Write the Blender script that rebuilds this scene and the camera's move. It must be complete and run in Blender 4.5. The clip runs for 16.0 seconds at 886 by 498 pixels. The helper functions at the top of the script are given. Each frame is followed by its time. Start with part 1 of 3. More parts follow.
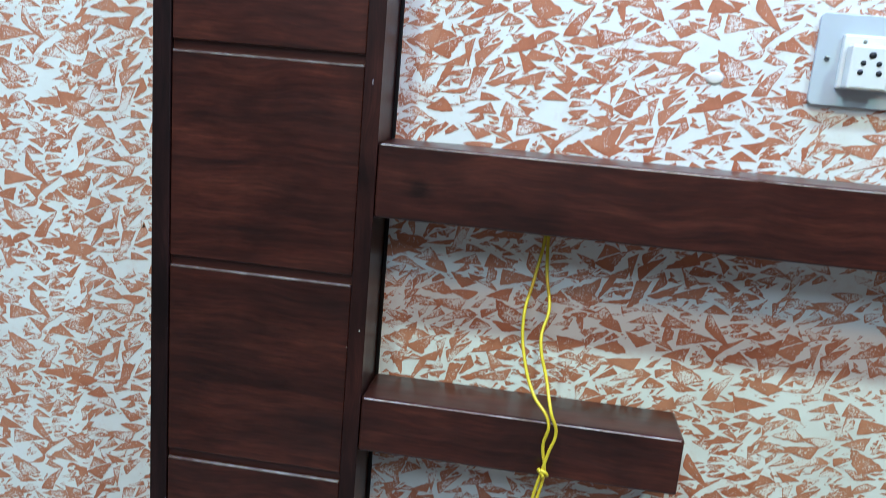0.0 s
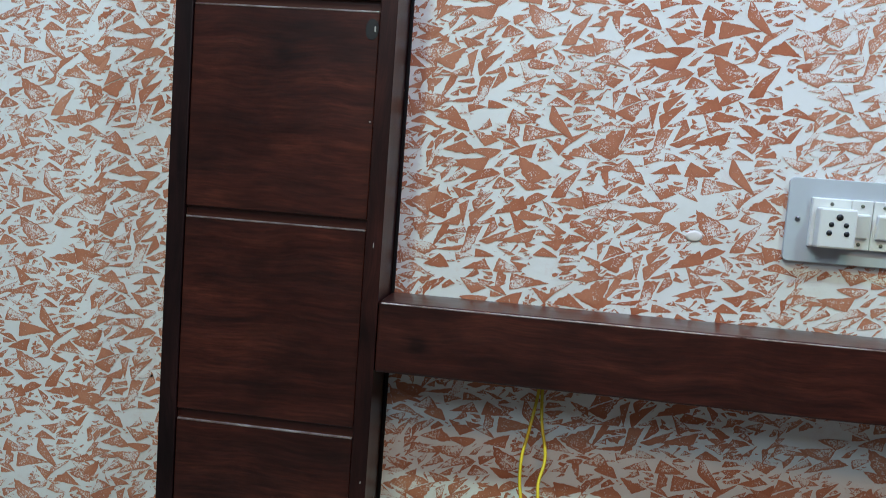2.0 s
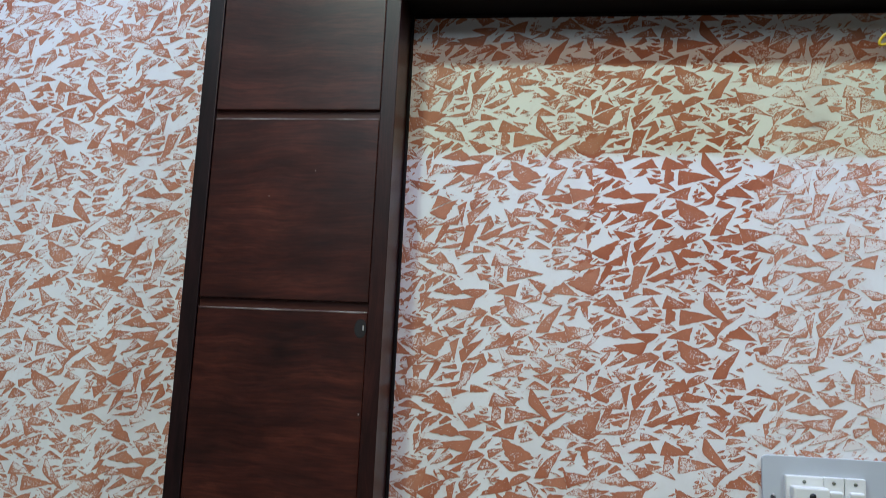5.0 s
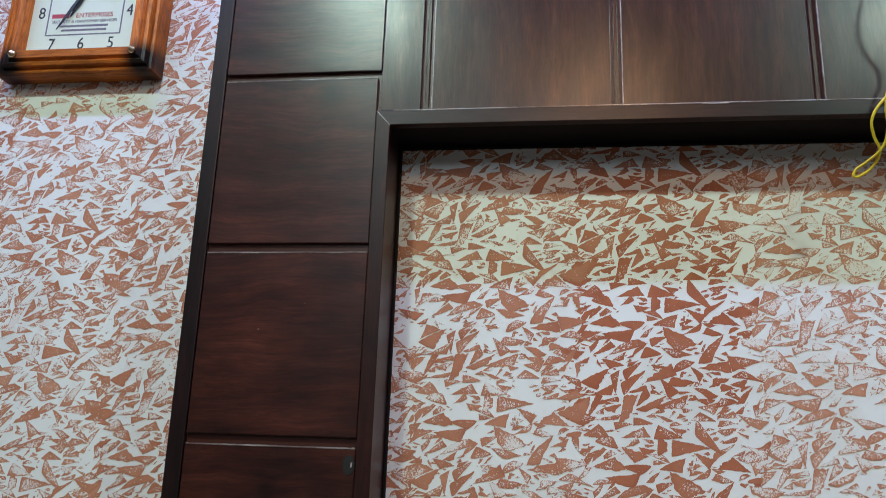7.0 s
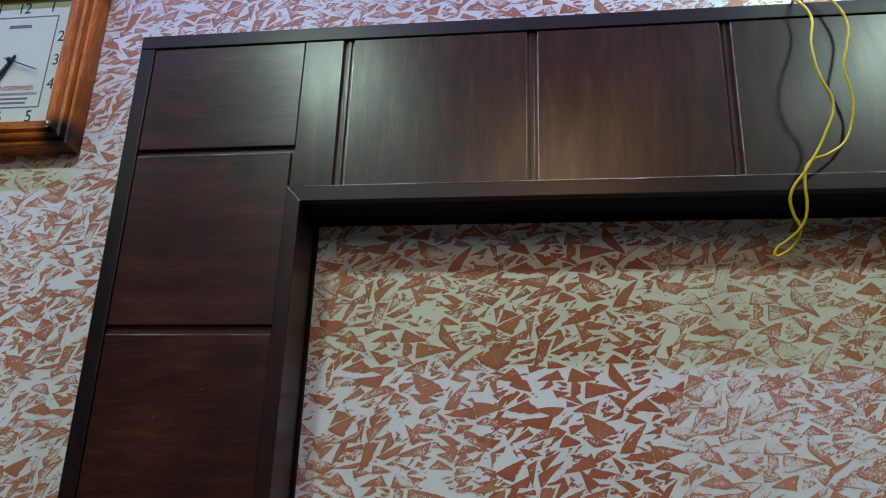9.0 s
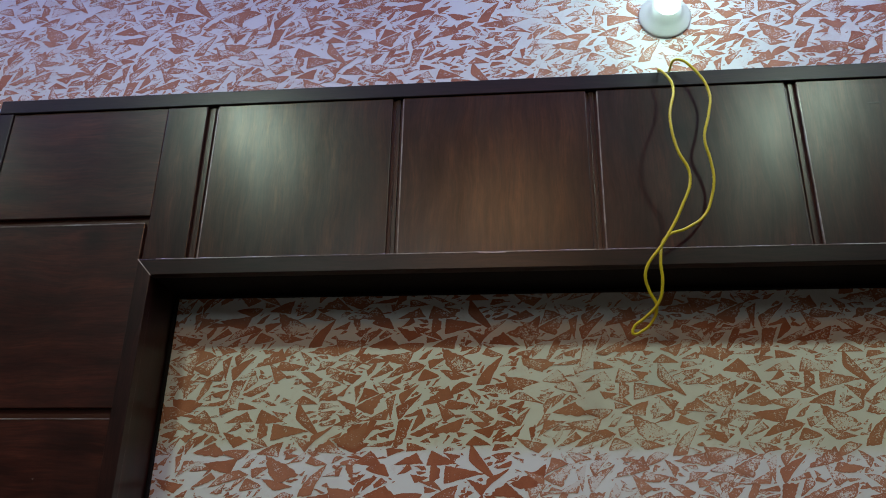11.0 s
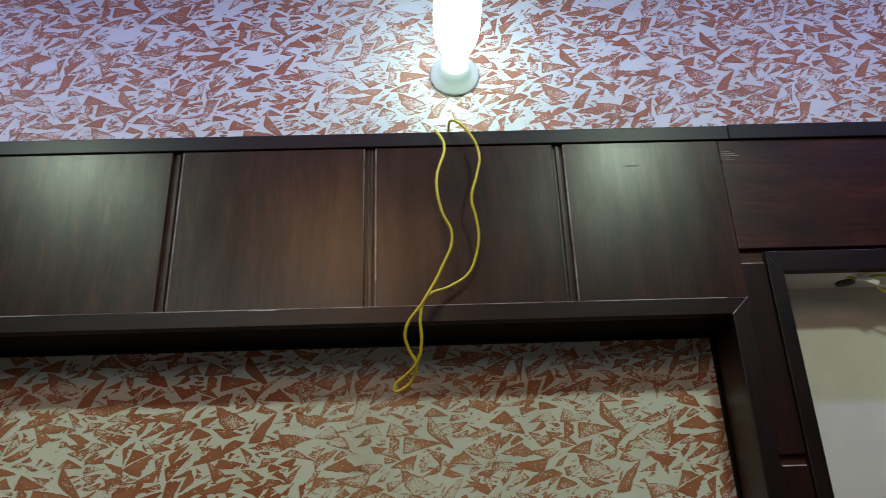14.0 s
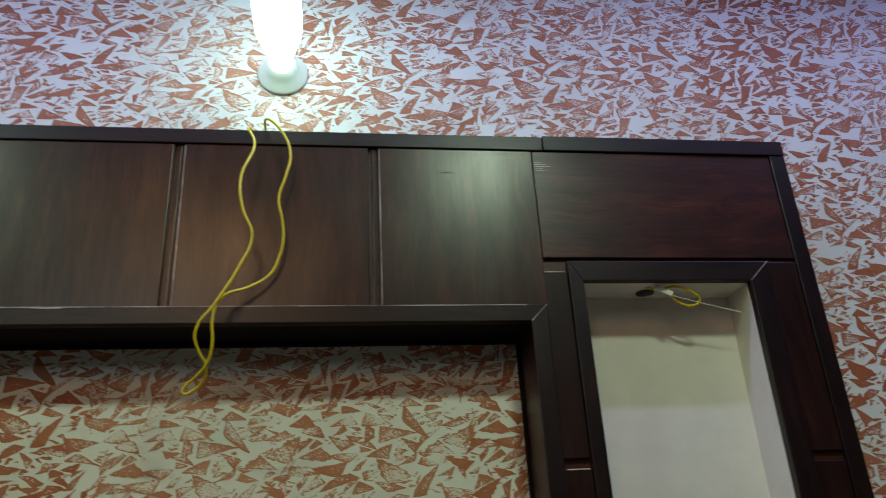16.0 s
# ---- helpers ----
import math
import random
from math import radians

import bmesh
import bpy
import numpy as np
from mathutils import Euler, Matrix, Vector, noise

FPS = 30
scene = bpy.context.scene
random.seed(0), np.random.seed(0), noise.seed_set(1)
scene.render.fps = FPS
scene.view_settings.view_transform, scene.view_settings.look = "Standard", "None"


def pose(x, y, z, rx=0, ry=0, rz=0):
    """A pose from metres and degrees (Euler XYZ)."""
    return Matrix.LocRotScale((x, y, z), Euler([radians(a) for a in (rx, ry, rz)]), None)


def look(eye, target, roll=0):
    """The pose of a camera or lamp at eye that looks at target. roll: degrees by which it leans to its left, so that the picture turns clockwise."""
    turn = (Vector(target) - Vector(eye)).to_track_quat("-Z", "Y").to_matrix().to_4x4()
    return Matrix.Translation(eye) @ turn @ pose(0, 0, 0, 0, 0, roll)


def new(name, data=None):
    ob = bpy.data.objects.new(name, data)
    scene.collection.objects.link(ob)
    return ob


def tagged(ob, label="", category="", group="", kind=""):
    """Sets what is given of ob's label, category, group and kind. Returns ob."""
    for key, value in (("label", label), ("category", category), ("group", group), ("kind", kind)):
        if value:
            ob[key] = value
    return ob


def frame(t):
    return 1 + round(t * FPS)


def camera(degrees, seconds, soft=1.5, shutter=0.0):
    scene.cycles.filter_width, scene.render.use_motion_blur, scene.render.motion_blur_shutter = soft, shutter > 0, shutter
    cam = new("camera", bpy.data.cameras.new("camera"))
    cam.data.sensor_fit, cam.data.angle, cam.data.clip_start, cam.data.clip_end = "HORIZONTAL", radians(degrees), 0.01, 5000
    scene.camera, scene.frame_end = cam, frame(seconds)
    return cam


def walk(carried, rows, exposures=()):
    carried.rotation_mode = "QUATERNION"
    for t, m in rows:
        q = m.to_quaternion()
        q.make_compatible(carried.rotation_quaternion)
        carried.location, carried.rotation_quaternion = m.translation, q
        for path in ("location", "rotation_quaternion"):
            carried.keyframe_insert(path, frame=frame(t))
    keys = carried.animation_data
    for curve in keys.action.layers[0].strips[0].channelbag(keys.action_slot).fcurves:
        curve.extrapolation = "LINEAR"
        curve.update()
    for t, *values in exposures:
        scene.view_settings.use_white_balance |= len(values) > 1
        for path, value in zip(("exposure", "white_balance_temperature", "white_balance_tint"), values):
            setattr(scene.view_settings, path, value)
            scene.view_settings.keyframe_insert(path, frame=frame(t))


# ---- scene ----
cam = camera(58.9, 16.0, soft=0.85, shutter=0.4)
PATH = [
    (0, (-0.011, 0.246, 1.178), (-0.238, 2.187, 0.751), 5.0),
    (0.5, (-0.008, 0.237, 1.209), (-0.24, 2.197, 0.884), 4.8),
    (1, (-0.005, 0.226, 1.228), (-0.244, 2.193, 0.955), 4.6),
    (1.5, (-0.01, 0.219, 1.238), (-0.25, 2.191, 1.006), 4.5),
    (2, (-0.011, 0.212, 1.255), (-0.258, 2.188, 1.067), 4.3),
    (2.5, (-0.013, 0.199, 1.27), (-0.26, 2.18, 1.142), 4.2),
    (3, (-0.014, 0.189, 1.291), (-0.261, 2.173, 1.225), 4.0),
    (3.5, (-0.011, 0.179, 1.307), (-0.265, 2.163, 1.322), 3.8),
    (4, (-0.007, 0.167, 1.322), (-0.264, 2.147, 1.437), 3.7),
    (4.5, (0.0, 0.158, 1.346), (-0.261, 2.129, 1.556), 3.1),
    (5, (0.005, 0.149, 1.37), (-0.259, 2.108, 1.673), 2.7),
    (5.2, (0.005, 0.145, 1.385), (-0.257, 2.102, 1.704), 2.5),
    (7.3, (0.03, 0.13, 1.427), (-0.24, 2.032, 1.982), 2.0),
    (7.5, (0.043, 0.129, 1.427), (-0.237, 2.023, 2.005), 2.2),
    (8, (0.069, 0.135, 1.428), (-0.213, 2.013, 2.054), 2.2),
    (8.5, (0.088, 0.158, 1.436), (-0.173, 2.032, 2.083), 1.9),
    (9, (0.133, 0.185, 1.468), (-0.136, 2.051, 2.135), 2.0),
    (9.5, (0.163, 0.2, 1.485), (-0.082, 2.056, 2.189), 1.7),
    (10, (0.21, 0.216, 1.504), (-0.039, 2.064, 2.229), 1.6),
    (10.2, (0.227, 0.222, 1.511), (-0.011, 2.067, 2.244), 1.5),
    (12.5, (0.349, 0.225, 1.545), (0.201, 2.055, 2.338), 0.1),
    (13, (0.376, 0.218, 1.554), (0.296, 2.05, 2.351), -0.8),
    (13.5, (0.411, 0.215, 1.555), (0.398, 2.041, 2.371), -1.3),
    (14, (0.442, 0.203, 1.562), (0.487, 2.029, 2.376), -2.0),
    (14.5, (0.471, 0.204, 1.561), (0.565, 2.021, 2.391), -2.5),
    (15, (0.49, 0.199, 1.563), (0.64, 2.01, 2.397), -3.0),
    (15.5, (0.522, 0.192, 1.564), (0.72, 1.998, 2.399), -3.2),
    (16, (0.573, 0.201, 1.555), (0.847, 2.005, 2.374), -3.3),
]
EXPOSURES = [(0.0, 0.78, 5000, 0), (0.5, 0.64, 5100, 0), (1.5, 0.27, 5300, 1), (2.5, -0.07, 5400, 2), (3.5, -0.13, 5500, 2), (5.0, -0.17, 5600, 5), (7.5, -0.33, 5850, 4), (8.0, -0.62, 5900, 3), (9.0, -0.95, 5850, 2), (10.0, -1.33, 6300, 5), (12.5, -1.18, 6300, 4), (15.0, -1.1, 6450, -2), (16.0, -1.1, 6550, -6)]
walk(cam, [(t, look(eye, target, roll)) for t, eye, target, roll in PATH], EXPOSURES)

# ---- plan, metres ----
WALL, FRONT, BACK = 1.203, 1.121, 1.127      # printed wall, face of the panels, floor of the grooves
XL, XLP, XLI, XTI = -0.467, -0.444, -0.217, -0.197   # left column: edge, panel, trim, opening
XRI, XRT, XNO, XNI = 0.820, 0.842, 0.876, 0.895      # right column: opening, trim, niche trim, niche
XNR, XNQ, XRP, XR = 1.128, 1.157, 1.201, 1.225
ZT, ZTP, ZB, ZBI = 2.146, 2.124, 1.894, 1.872        # unit top, panel top, band bottom, opening top
ZN, ZNI = 1.955, 1.927                                # niche trim top, niche top
YN = 1.186                                            # cream back of the niche
ROOM = (-2.3, 2.7, -2.3, 2.66)                        # west, east, south, ceiling

# ---- light ----
world = bpy.data.worlds.new("world")
scene.world = world
world.use_nodes = True
world.node_tree.nodes["Background"].inputs[0].default_value = (0.6, 0.7, 0.9, 1)
world.node_tree.nodes["Background"].inputs[1].default_value = 0.02


def area(name, at, size, watts, colour, size_y=None, target=None, spread=180):
    d = bpy.data.lights.new(name, "AREA")
    d.shape = "RECTANGLE" if size_y else "DISK"
    d.size = size
    if size_y:
        d.size_y = size_y
    d.energy, d.color, d.spread = watts, colour, radians(spread)
    ob = new(name, d)
    ob.matrix_world = look(at, target or (at[0], at[1] + 0.0001, 0))
    return ob


DOWN = [-1.36, -0.46, 0.97]
DOWN_Y, STRIP_Y, WARM, ROOM_AT = 0.235, 0.794, (0.20, -0.40), (-0.2, -1.3)
DOWN_W, STRIP_W, ROOM_W, WARM_W = (4.5, 14.5, 14.5), 29.0, 20.0, 13.0
for x, watts in zip(DOWN, DOWN_W):
    area("downlight_lamp", (x, DOWN_Y, ROOM[3] - 0.012), 0.13, watts, (0.84, 1.0, 0.79), spread=164)
# unseen sources, set by shadow edges and reflections; the room lamp is broad fill
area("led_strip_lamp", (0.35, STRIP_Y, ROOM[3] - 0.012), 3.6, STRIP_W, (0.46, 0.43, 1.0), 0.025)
area("room_fill_lamp", (*ROOM_AT, ROOM[3] - 0.03), 0.9, ROOM_W, (0.93, 0.98, 1.0), 0.9)
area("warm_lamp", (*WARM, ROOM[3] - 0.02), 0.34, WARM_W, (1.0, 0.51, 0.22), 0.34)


# ---- materials ----
def material(name, rough=0.5, metal=0.0, coat=0.0):
    m = bpy.data.materials.new(name)
    m.use_nodes = True
    b = m.node_tree.nodes["Principled BSDF"]
    b.inputs["Roughness"].default_value = rough
    b.inputs["Metallic"].default_value = metal
    b.inputs["Coat Weight"].default_value = coat
    return m, m.node_tree, b


def node(tree, kind, **values):
    n = tree.nodes.new(kind)
    for k, v in values.items():
        n.inputs[k].default_value = v
    return n


def ramp(tree, source, stops):
    r = tree.nodes.new("ShaderNodeValToRGB")
    e = r.color_ramp.elements
    while len(e) < len(stops):
        e.new(0.5)
    for k, (p, c) in zip(e, stops):
        k.position, k.color = p, (*c, 1)
    tree.links.new(source, r.inputs[0])
    return r.outputs[0]


def mixed(tree, kind, factor, a, b):
    n = tree.nodes.new("ShaderNodeMix")
    n.data_type, n.blend_type = "RGBA", kind
    for sock, v in ((n.inputs[0], factor), (n.inputs[6], a), (n.inputs[7], b)):
        if isinstance(v, (int, float, tuple)):
            sock.default_value = v
        else:
            tree.links.new(v, sock)
    return n.outputs[2]


def bumped(tree, b, height, strength, distance):
    n = node(tree, "ShaderNodeBump", Strength=strength, Distance=distance)
    tree.links.new(height, n.inputs["Height"])
    tree.links.new(n.outputs[0], b.inputs["Normal"])
    return n


def plain(name, colour, rough=0.5, metal=0.0, coat=0.0, vary=0.06, scale=25.0):
    m, t, b = material(name, rough, metal, coat)
    co = t.nodes.new("ShaderNodeTexCoord")
    n = node(t, "ShaderNodeTexNoise", Scale=scale, Detail=6.0, Roughness=0.65)
    t.links.new(co.outputs["Object"], n.inputs["Vector"])
    lo = tuple(c * (1 - 2 * vary) for c in colour)
    hi = tuple(min(1, c * (1 + vary)) for c in colour)
    t.links.new(ramp(t, n.outputs[0], [(0.3, lo), (0.7, hi)]), b.inputs["Base Color"])
    bumped(t, b, n.outputs[0], 0.08, 0.001)
    return m


def wood(name, along, dark, mid, light, rough=0.36, coat=0.42, gloss=0.52):
    """Stained and lacquered teak ply; along: 'x' or 'z', the way the grain runs."""
    m, t, b = material(name, rough, 0.0, coat)
    b.inputs["Coat Roughness"].default_value = 0.285
    b.inputs["Specular IOR Level"].default_value = gloss
    co = t.nodes.new("ShaderNodeTexCoord")
    info = t.nodes.new("ShaderNodeObjectInfo")
    shift = t.nodes.new("ShaderNodeVectorMath")
    shift.operation = "MULTIPLY_ADD"
    t.links.new(info.outputs["Random"], shift.inputs[0])
    shift.inputs[1].default_value = (7.3, 3.1, 5.7)
    t.links.new(co.outputs["Object"], shift.inputs[2])
    warp = node(t, "ShaderNodeTexNoise", Scale=5.0, Detail=2.0)
    t.links.new(shift.outputs[0], warp.inputs["Vector"])
    bend = t.nodes.new("ShaderNodeVectorMath")
    bend.operation = "MULTIPLY_ADD"
    t.links.new(warp.outputs["Color"], bend.inputs[0])
    bend.inputs[1].default_value = (0.045, 0.02, 0.045)
    t.links.new(shift.outputs[0], bend.inputs[2])
    mp = t.nodes.new("ShaderNodeMapping")
    mp.inputs["Scale"].default_value = (1.6, 9, 9) if along == "x" else (9, 9, 1.6)
    t.links.new(bend.outputs[0], mp.inputs["Vector"])
    bands = node(t, "ShaderNodeTexNoise", Scale=4.0, Detail=8.0, Roughness=0.62)
    t.links.new(mp.outputs[0], bands.inputs["Vector"])
    fine = t.nodes.new("ShaderNodeMapping")
    fine.inputs["Scale"].default_value = (14, 220, 220) if along == "x" else (220, 220, 14)
    t.links.new(bend.outputs[0], fine.inputs["Vector"])
    pores = node(t, "ShaderNodeTexNoise", Scale=2.2, Detail=4.0, Roughness=0.7)
    t.links.new(fine.outputs[0], pores.inputs["Vector"])
    blotch = node(t, "ShaderNodeTexNoise", Scale=9.0, Detail=6.0, Roughness=0.6)
    t.links.new(shift.outputs[0], blotch.inputs["Vector"])
    base = ramp(t, bands.outputs[0], [(0.30, dark), (0.52, mid), (0.74, light)])
    spots = ramp(t, blotch.outputs[0], [(0.32, (0.42, 0.40, 0.42)), (0.62, (1.1, 1.05, 1.0))])
    c = mixed(t, "MULTIPLY", 0.75, base, spots)
    c = mixed(t, "MULTIPLY", 0.7, c, ramp(t, pores.outputs[0], [(0.36, (0.45, 0.42, 0.42)), (0.6, (1.1, 1.1, 1.1))]))
    streak = t.nodes.new("ShaderNodeMapping")
    streak.inputs["Scale"].default_value = (4.5, 105, 105) if along == "x" else (105, 105, 4.5)
    t.links.new(bend.outputs[0], streak.inputs["Vector"])
    lines = node(t, "ShaderNodeTexNoise", Scale=2.0, Detail=5.0, Roughness=0.6)
    t.links.new(streak.outputs[0], lines.inputs["Vector"])
    c = mixed(t, "MULTIPLY", 0.46, c, ramp(t, lines.outputs[0], [(0.36, (0.30, 0.28, 0.28)), (0.56, (1.0, 1.0, 1.0)), (0.72, (1.35, 1.3, 1.25))]))
    cells = node(t, "ShaderNodeTexVoronoi", Scale=5.5)
    t.links.new(bend.outputs[0], cells.inputs["Vector"])
    c = mixed(t, "MULTIPLY", 0.85, c, ramp(t, cells.outputs["Distance"], [(0.035, (0.18, 0.16, 0.16)), (0.075, (0.6, 0.58, 0.58)), (0.14, (1, 1, 1))]))
    t.links.new(c, b.inputs["Base Color"])
    smear = node(t, "ShaderNodeTexNoise", Scale=11.0, Detail=5.0)
    t.links.new(shift.outputs[0], smear.inputs["Vector"])
    cloud = t.nodes.new("ShaderNodeMapping")
    cloud.inputs["Scale"].default_value = (3.0, 14, 14) if along == "x" else (14, 14, 3.0)
    t.links.new(bend.outputs[0], cloud.inputs["Vector"])
    film = node(t, "ShaderNodeTexNoise", Scale=1.6, Detail=7.0, Roughness=0.68)
    t.links.new(cloud.outputs[0], film.inputs["Vector"])
    worn = node(t, "ShaderNodeMapRange")
    worn.inputs["From Min"].default_value, worn.inputs["From Max"].default_value = 0.32, 0.66
    worn.inputs["To Min"].default_value, worn.inputs["To Max"].default_value = coat * 0.6, coat * 1.2
    t.links.new(film.outputs[0], worn.inputs["Value"])
    t.links.new(worn.outputs[0], b.inputs["Coat Weight"])
    rr = node(t, "ShaderNodeMapRange")
    rr.inputs["To Min"].default_value, rr.inputs["To Max"].default_value = rough - 0.04, rough + 0.06
    t.links.new(smear.outputs[0], rr.inputs["Value"])
    t.links.new(rr.outputs[0], b.inputs["Roughness"])
    bumped(t, b, pores.outputs[0], 0.16, 0.0006)
    return m


WOOD_H = wood("mahogany_across", "x", (0.022, 0.0057, 0.0039), (0.052, 0.0128, 0.0081), (0.094, 0.0255, 0.0143), 0.36, 0.58, 0.24)
WOOD_V = wood("mahogany_upright", "z", (0.017, 0.0048, 0.0034), (0.040, 0.0108, 0.0070), (0.076, 0.0215, 0.0125), 0.36, 0.66, 0.15)
# warm lamp's glow on two panels, put into the wood as orange
ORANGE_V = wood("mahogany_warm_glow", "z", (0.017, 0.0052, 0.0034), (0.046, 0.0148, 0.0072), (0.096, 0.034, 0.0130), 0.36, 0.66, 0.15)
EDGE_H = wood("dark_edge_across", "x", (0.0080, 0.0030, 0.0030), (0.0150, 0.0052, 0.0050), (0.028, 0.010, 0.0090), 0.38, 0.04, 0.34)
EDGE_V = wood("dark_edge_upright", "z", (0.0080, 0.0030, 0.0030), (0.0150, 0.0052, 0.0050), (0.028, 0.010, 0.0090), 0.38, 0.04, 0.34)
# the underside's shade lies in this near-black colour; the bead shares it
SOFFIT = plain("black_shaded_soffit", (0.005, 0.0032, 0.0030), 0.7)
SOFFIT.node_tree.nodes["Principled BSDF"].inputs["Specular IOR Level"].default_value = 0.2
TRIM_H = wood("dark_mahogany_rail", "x", (0.014, 0.0045, 0.0036), (0.024, 0.0074, 0.0060), (0.040, 0.012, 0.009), 0.34, 0.14, 0.3)
TRIM_V = wood("dark_mahogany_trim", "z", (0.014, 0.0045, 0.0036), (0.027, 0.0078, 0.0060), (0.046, 0.013, 0.009), 0.36, 0.16, 0.3)
SPECK = plain("grey_filler", (0.34, 0.31, 0.29), 0.7)
KNOT = plain("dark_knot", (0.005, 0.0030, 0.0026), 0.6, scale=120.0)
SMUDGE = plain("brown_smudge", (0.022, 0.011, 0.0080), 0.42, scale=120.0)
GROOVE = plain("dark_groove", (0.052, 0.0150, 0.0105), 0.36)
CREAM = plain("cream_paint", (0.74, 0.69, 0.63), 0.55, vary=0.03)
DIM = plain("unseen_dull_brown", (0.23, 0.20, 0.17), 0.9, vary=0.1, scale=3.0)
FLOOR = plain("unseen_brown_floor", (0.15, 0.135, 0.12), 0.25, vary=0.05, scale=4.0)
PLATE = plain("grey_white_laminate", (0.50, 0.535, 0.555), 0.30, vary=0.02)
WHITE = plain("white_plastic", (0.74, 0.75, 0.70), 0.30, vary=0.02)
HOLDER = plain("bright_white_plastic", (0.88, 0.90, 0.84), 0.35, vary=0.01)
BLACK = plain("black_void", (0.012, 0.012, 0.012), 0.5)
STEEL = plain("dull_steel", (0.32, 0.33, 0.33), 0.35, metal=1.0)
DARKSTEEL = plain("tarnished_steel", (0.20, 0.21, 0.16), 0.4, metal=0.8)
BRASS = plain("polished_brass", (0.80, 0.66, 0.40), 0.2, metal=1.0)
CABLE = plain("yellow_pvc", (0.72, 0.56, 0.02), 0.38, vary=0.08, scale=60.0)
CLOCKWOOD = wood("varnished_pine", "x", (0.40, 0.105, 0.011), (0.62, 0.185, 0.023), (0.60, 0.190, 0.028), 0.46, 0.04)
CLOCKSTILE = wood("varnished_pine_upright", "z", (0.40, 0.105, 0.011), (0.62, 0.185, 0.023), (0.60, 0.190, 0.028), 0.46, 0.04)


def burn_corners(m):
    """A dark scorched stain round each corner of the clock's frame."""
    t = m.node_tree
    b = t.nodes["Principled BSDF"]
    old = b.inputs["Base Color"].links[0].from_socket
    co = t.nodes.new("ShaderNodeTexCoord")
    a = t.nodes.new("ShaderNodeVectorMath")
    a.operation = "ABSOLUTE"
    t.links.new(co.outputs["Object"], a.inputs[0])
    flat = t.nodes.new("ShaderNodeVectorMath")
    flat.operation = "MULTIPLY"
    t.links.new(a.outputs[0], flat.inputs[0])
    flat.inputs[1].default_value = (1, 0, 1)
    d = t.nodes.new("ShaderNodeVectorMath")
    d.operation = "DISTANCE"
    t.links.new(flat.outputs[0], d.inputs[0])
    d.inputs[1].default_value = (0.115, 0, 0.139)
    t.links.new(mixed(t, "MIX", ramp(t, d.outputs[1], [(0.016, (1, 1, 1)), (0.038, (0, 0, 0))]), old, (0.012, 0.006, 0.005, 1)), b.inputs["Base Color"])


for m in (CLOCKWOOD, CLOCKSTILE):
    m.node_tree.nodes["Principled BSDF"].inputs["Specular IOR Level"].default_value = 0.25
burn_corners(CLOCKWOOD)
burn_corners(CLOCKSTILE)
DIAL = plain("clock_paper", (0.66, 0.70, 0.52), 0.5, vary=0.015)
INK = plain("black_ink", (0.02, 0.02, 0.022), 0.5)
REDINK = plain("red_ink", (0.42, 0.035, 0.045), 0.5)
GREYINK = plain("grey_ink", (0.16, 0.14, 0.16), 0.5)


def lit(name, colour, strength):
    m, t, b = material(name, 0.4)
    b.inputs["Base Color"].default_value = (0.9, 0.9, 0.9, 1)
    b.inputs["Emission Color"].default_value = (*colour, 1)
    b.inputs["Emission Strength"].default_value = strength
    return m


# the neck emits to stand for the bloom round the lit bulb
NECK = lit("bloom_neck", (0.85, 1.0, 0.95), 6.0)
BULB = lit("lit_bulb", (0.72, 1.0, 0.92), 30.0)


def wall_paint():
    """Off-white distemper with faint roller streaks and smudges."""
    m, t, b = material("white_distemper", 0.42)
    b.inputs["Specular IOR Level"].default_value = 0.35
    co = t.nodes.new("ShaderNodeTexCoord")
    n = node(t, "ShaderNodeTexNoise", Scale=7.0, Detail=7.0, Roughness=0.6)
    t.links.new(co.outputs["Object"], n.inputs["Vector"])
    f = node(t, "ShaderNodeTexNoise", Scale=160.0, Detail=3.0)
    t.links.new(co.outputs["Object"], f.inputs["Vector"])
    c = ramp(t, n.outputs[0], [(0.28, (0.70, 0.69, 0.64)), (0.5, (0.80, 0.80, 0.765)), (0.75, (0.83, 0.83, 0.80))])
    smudge = node(t, "ShaderNodeTexNoise", Scale=30.0, Detail=9.0, Roughness=0.8)
    t.links.new(co.outputs["Object"], smudge.inputs["Vector"])
    k = ramp(t, smudge.outputs[0], [(0.54, (0, 0, 0)), (0.72, (0.42, 0.42, 0.42))])
    c = mixed(t, "MIX", k, c, (0.62, 0.40, 0.31, 1))
    t.links.new(c, b.inputs["Base Color"])
    bumped(t, b, f.outputs[0], 0.12, 0.0006)
    return m


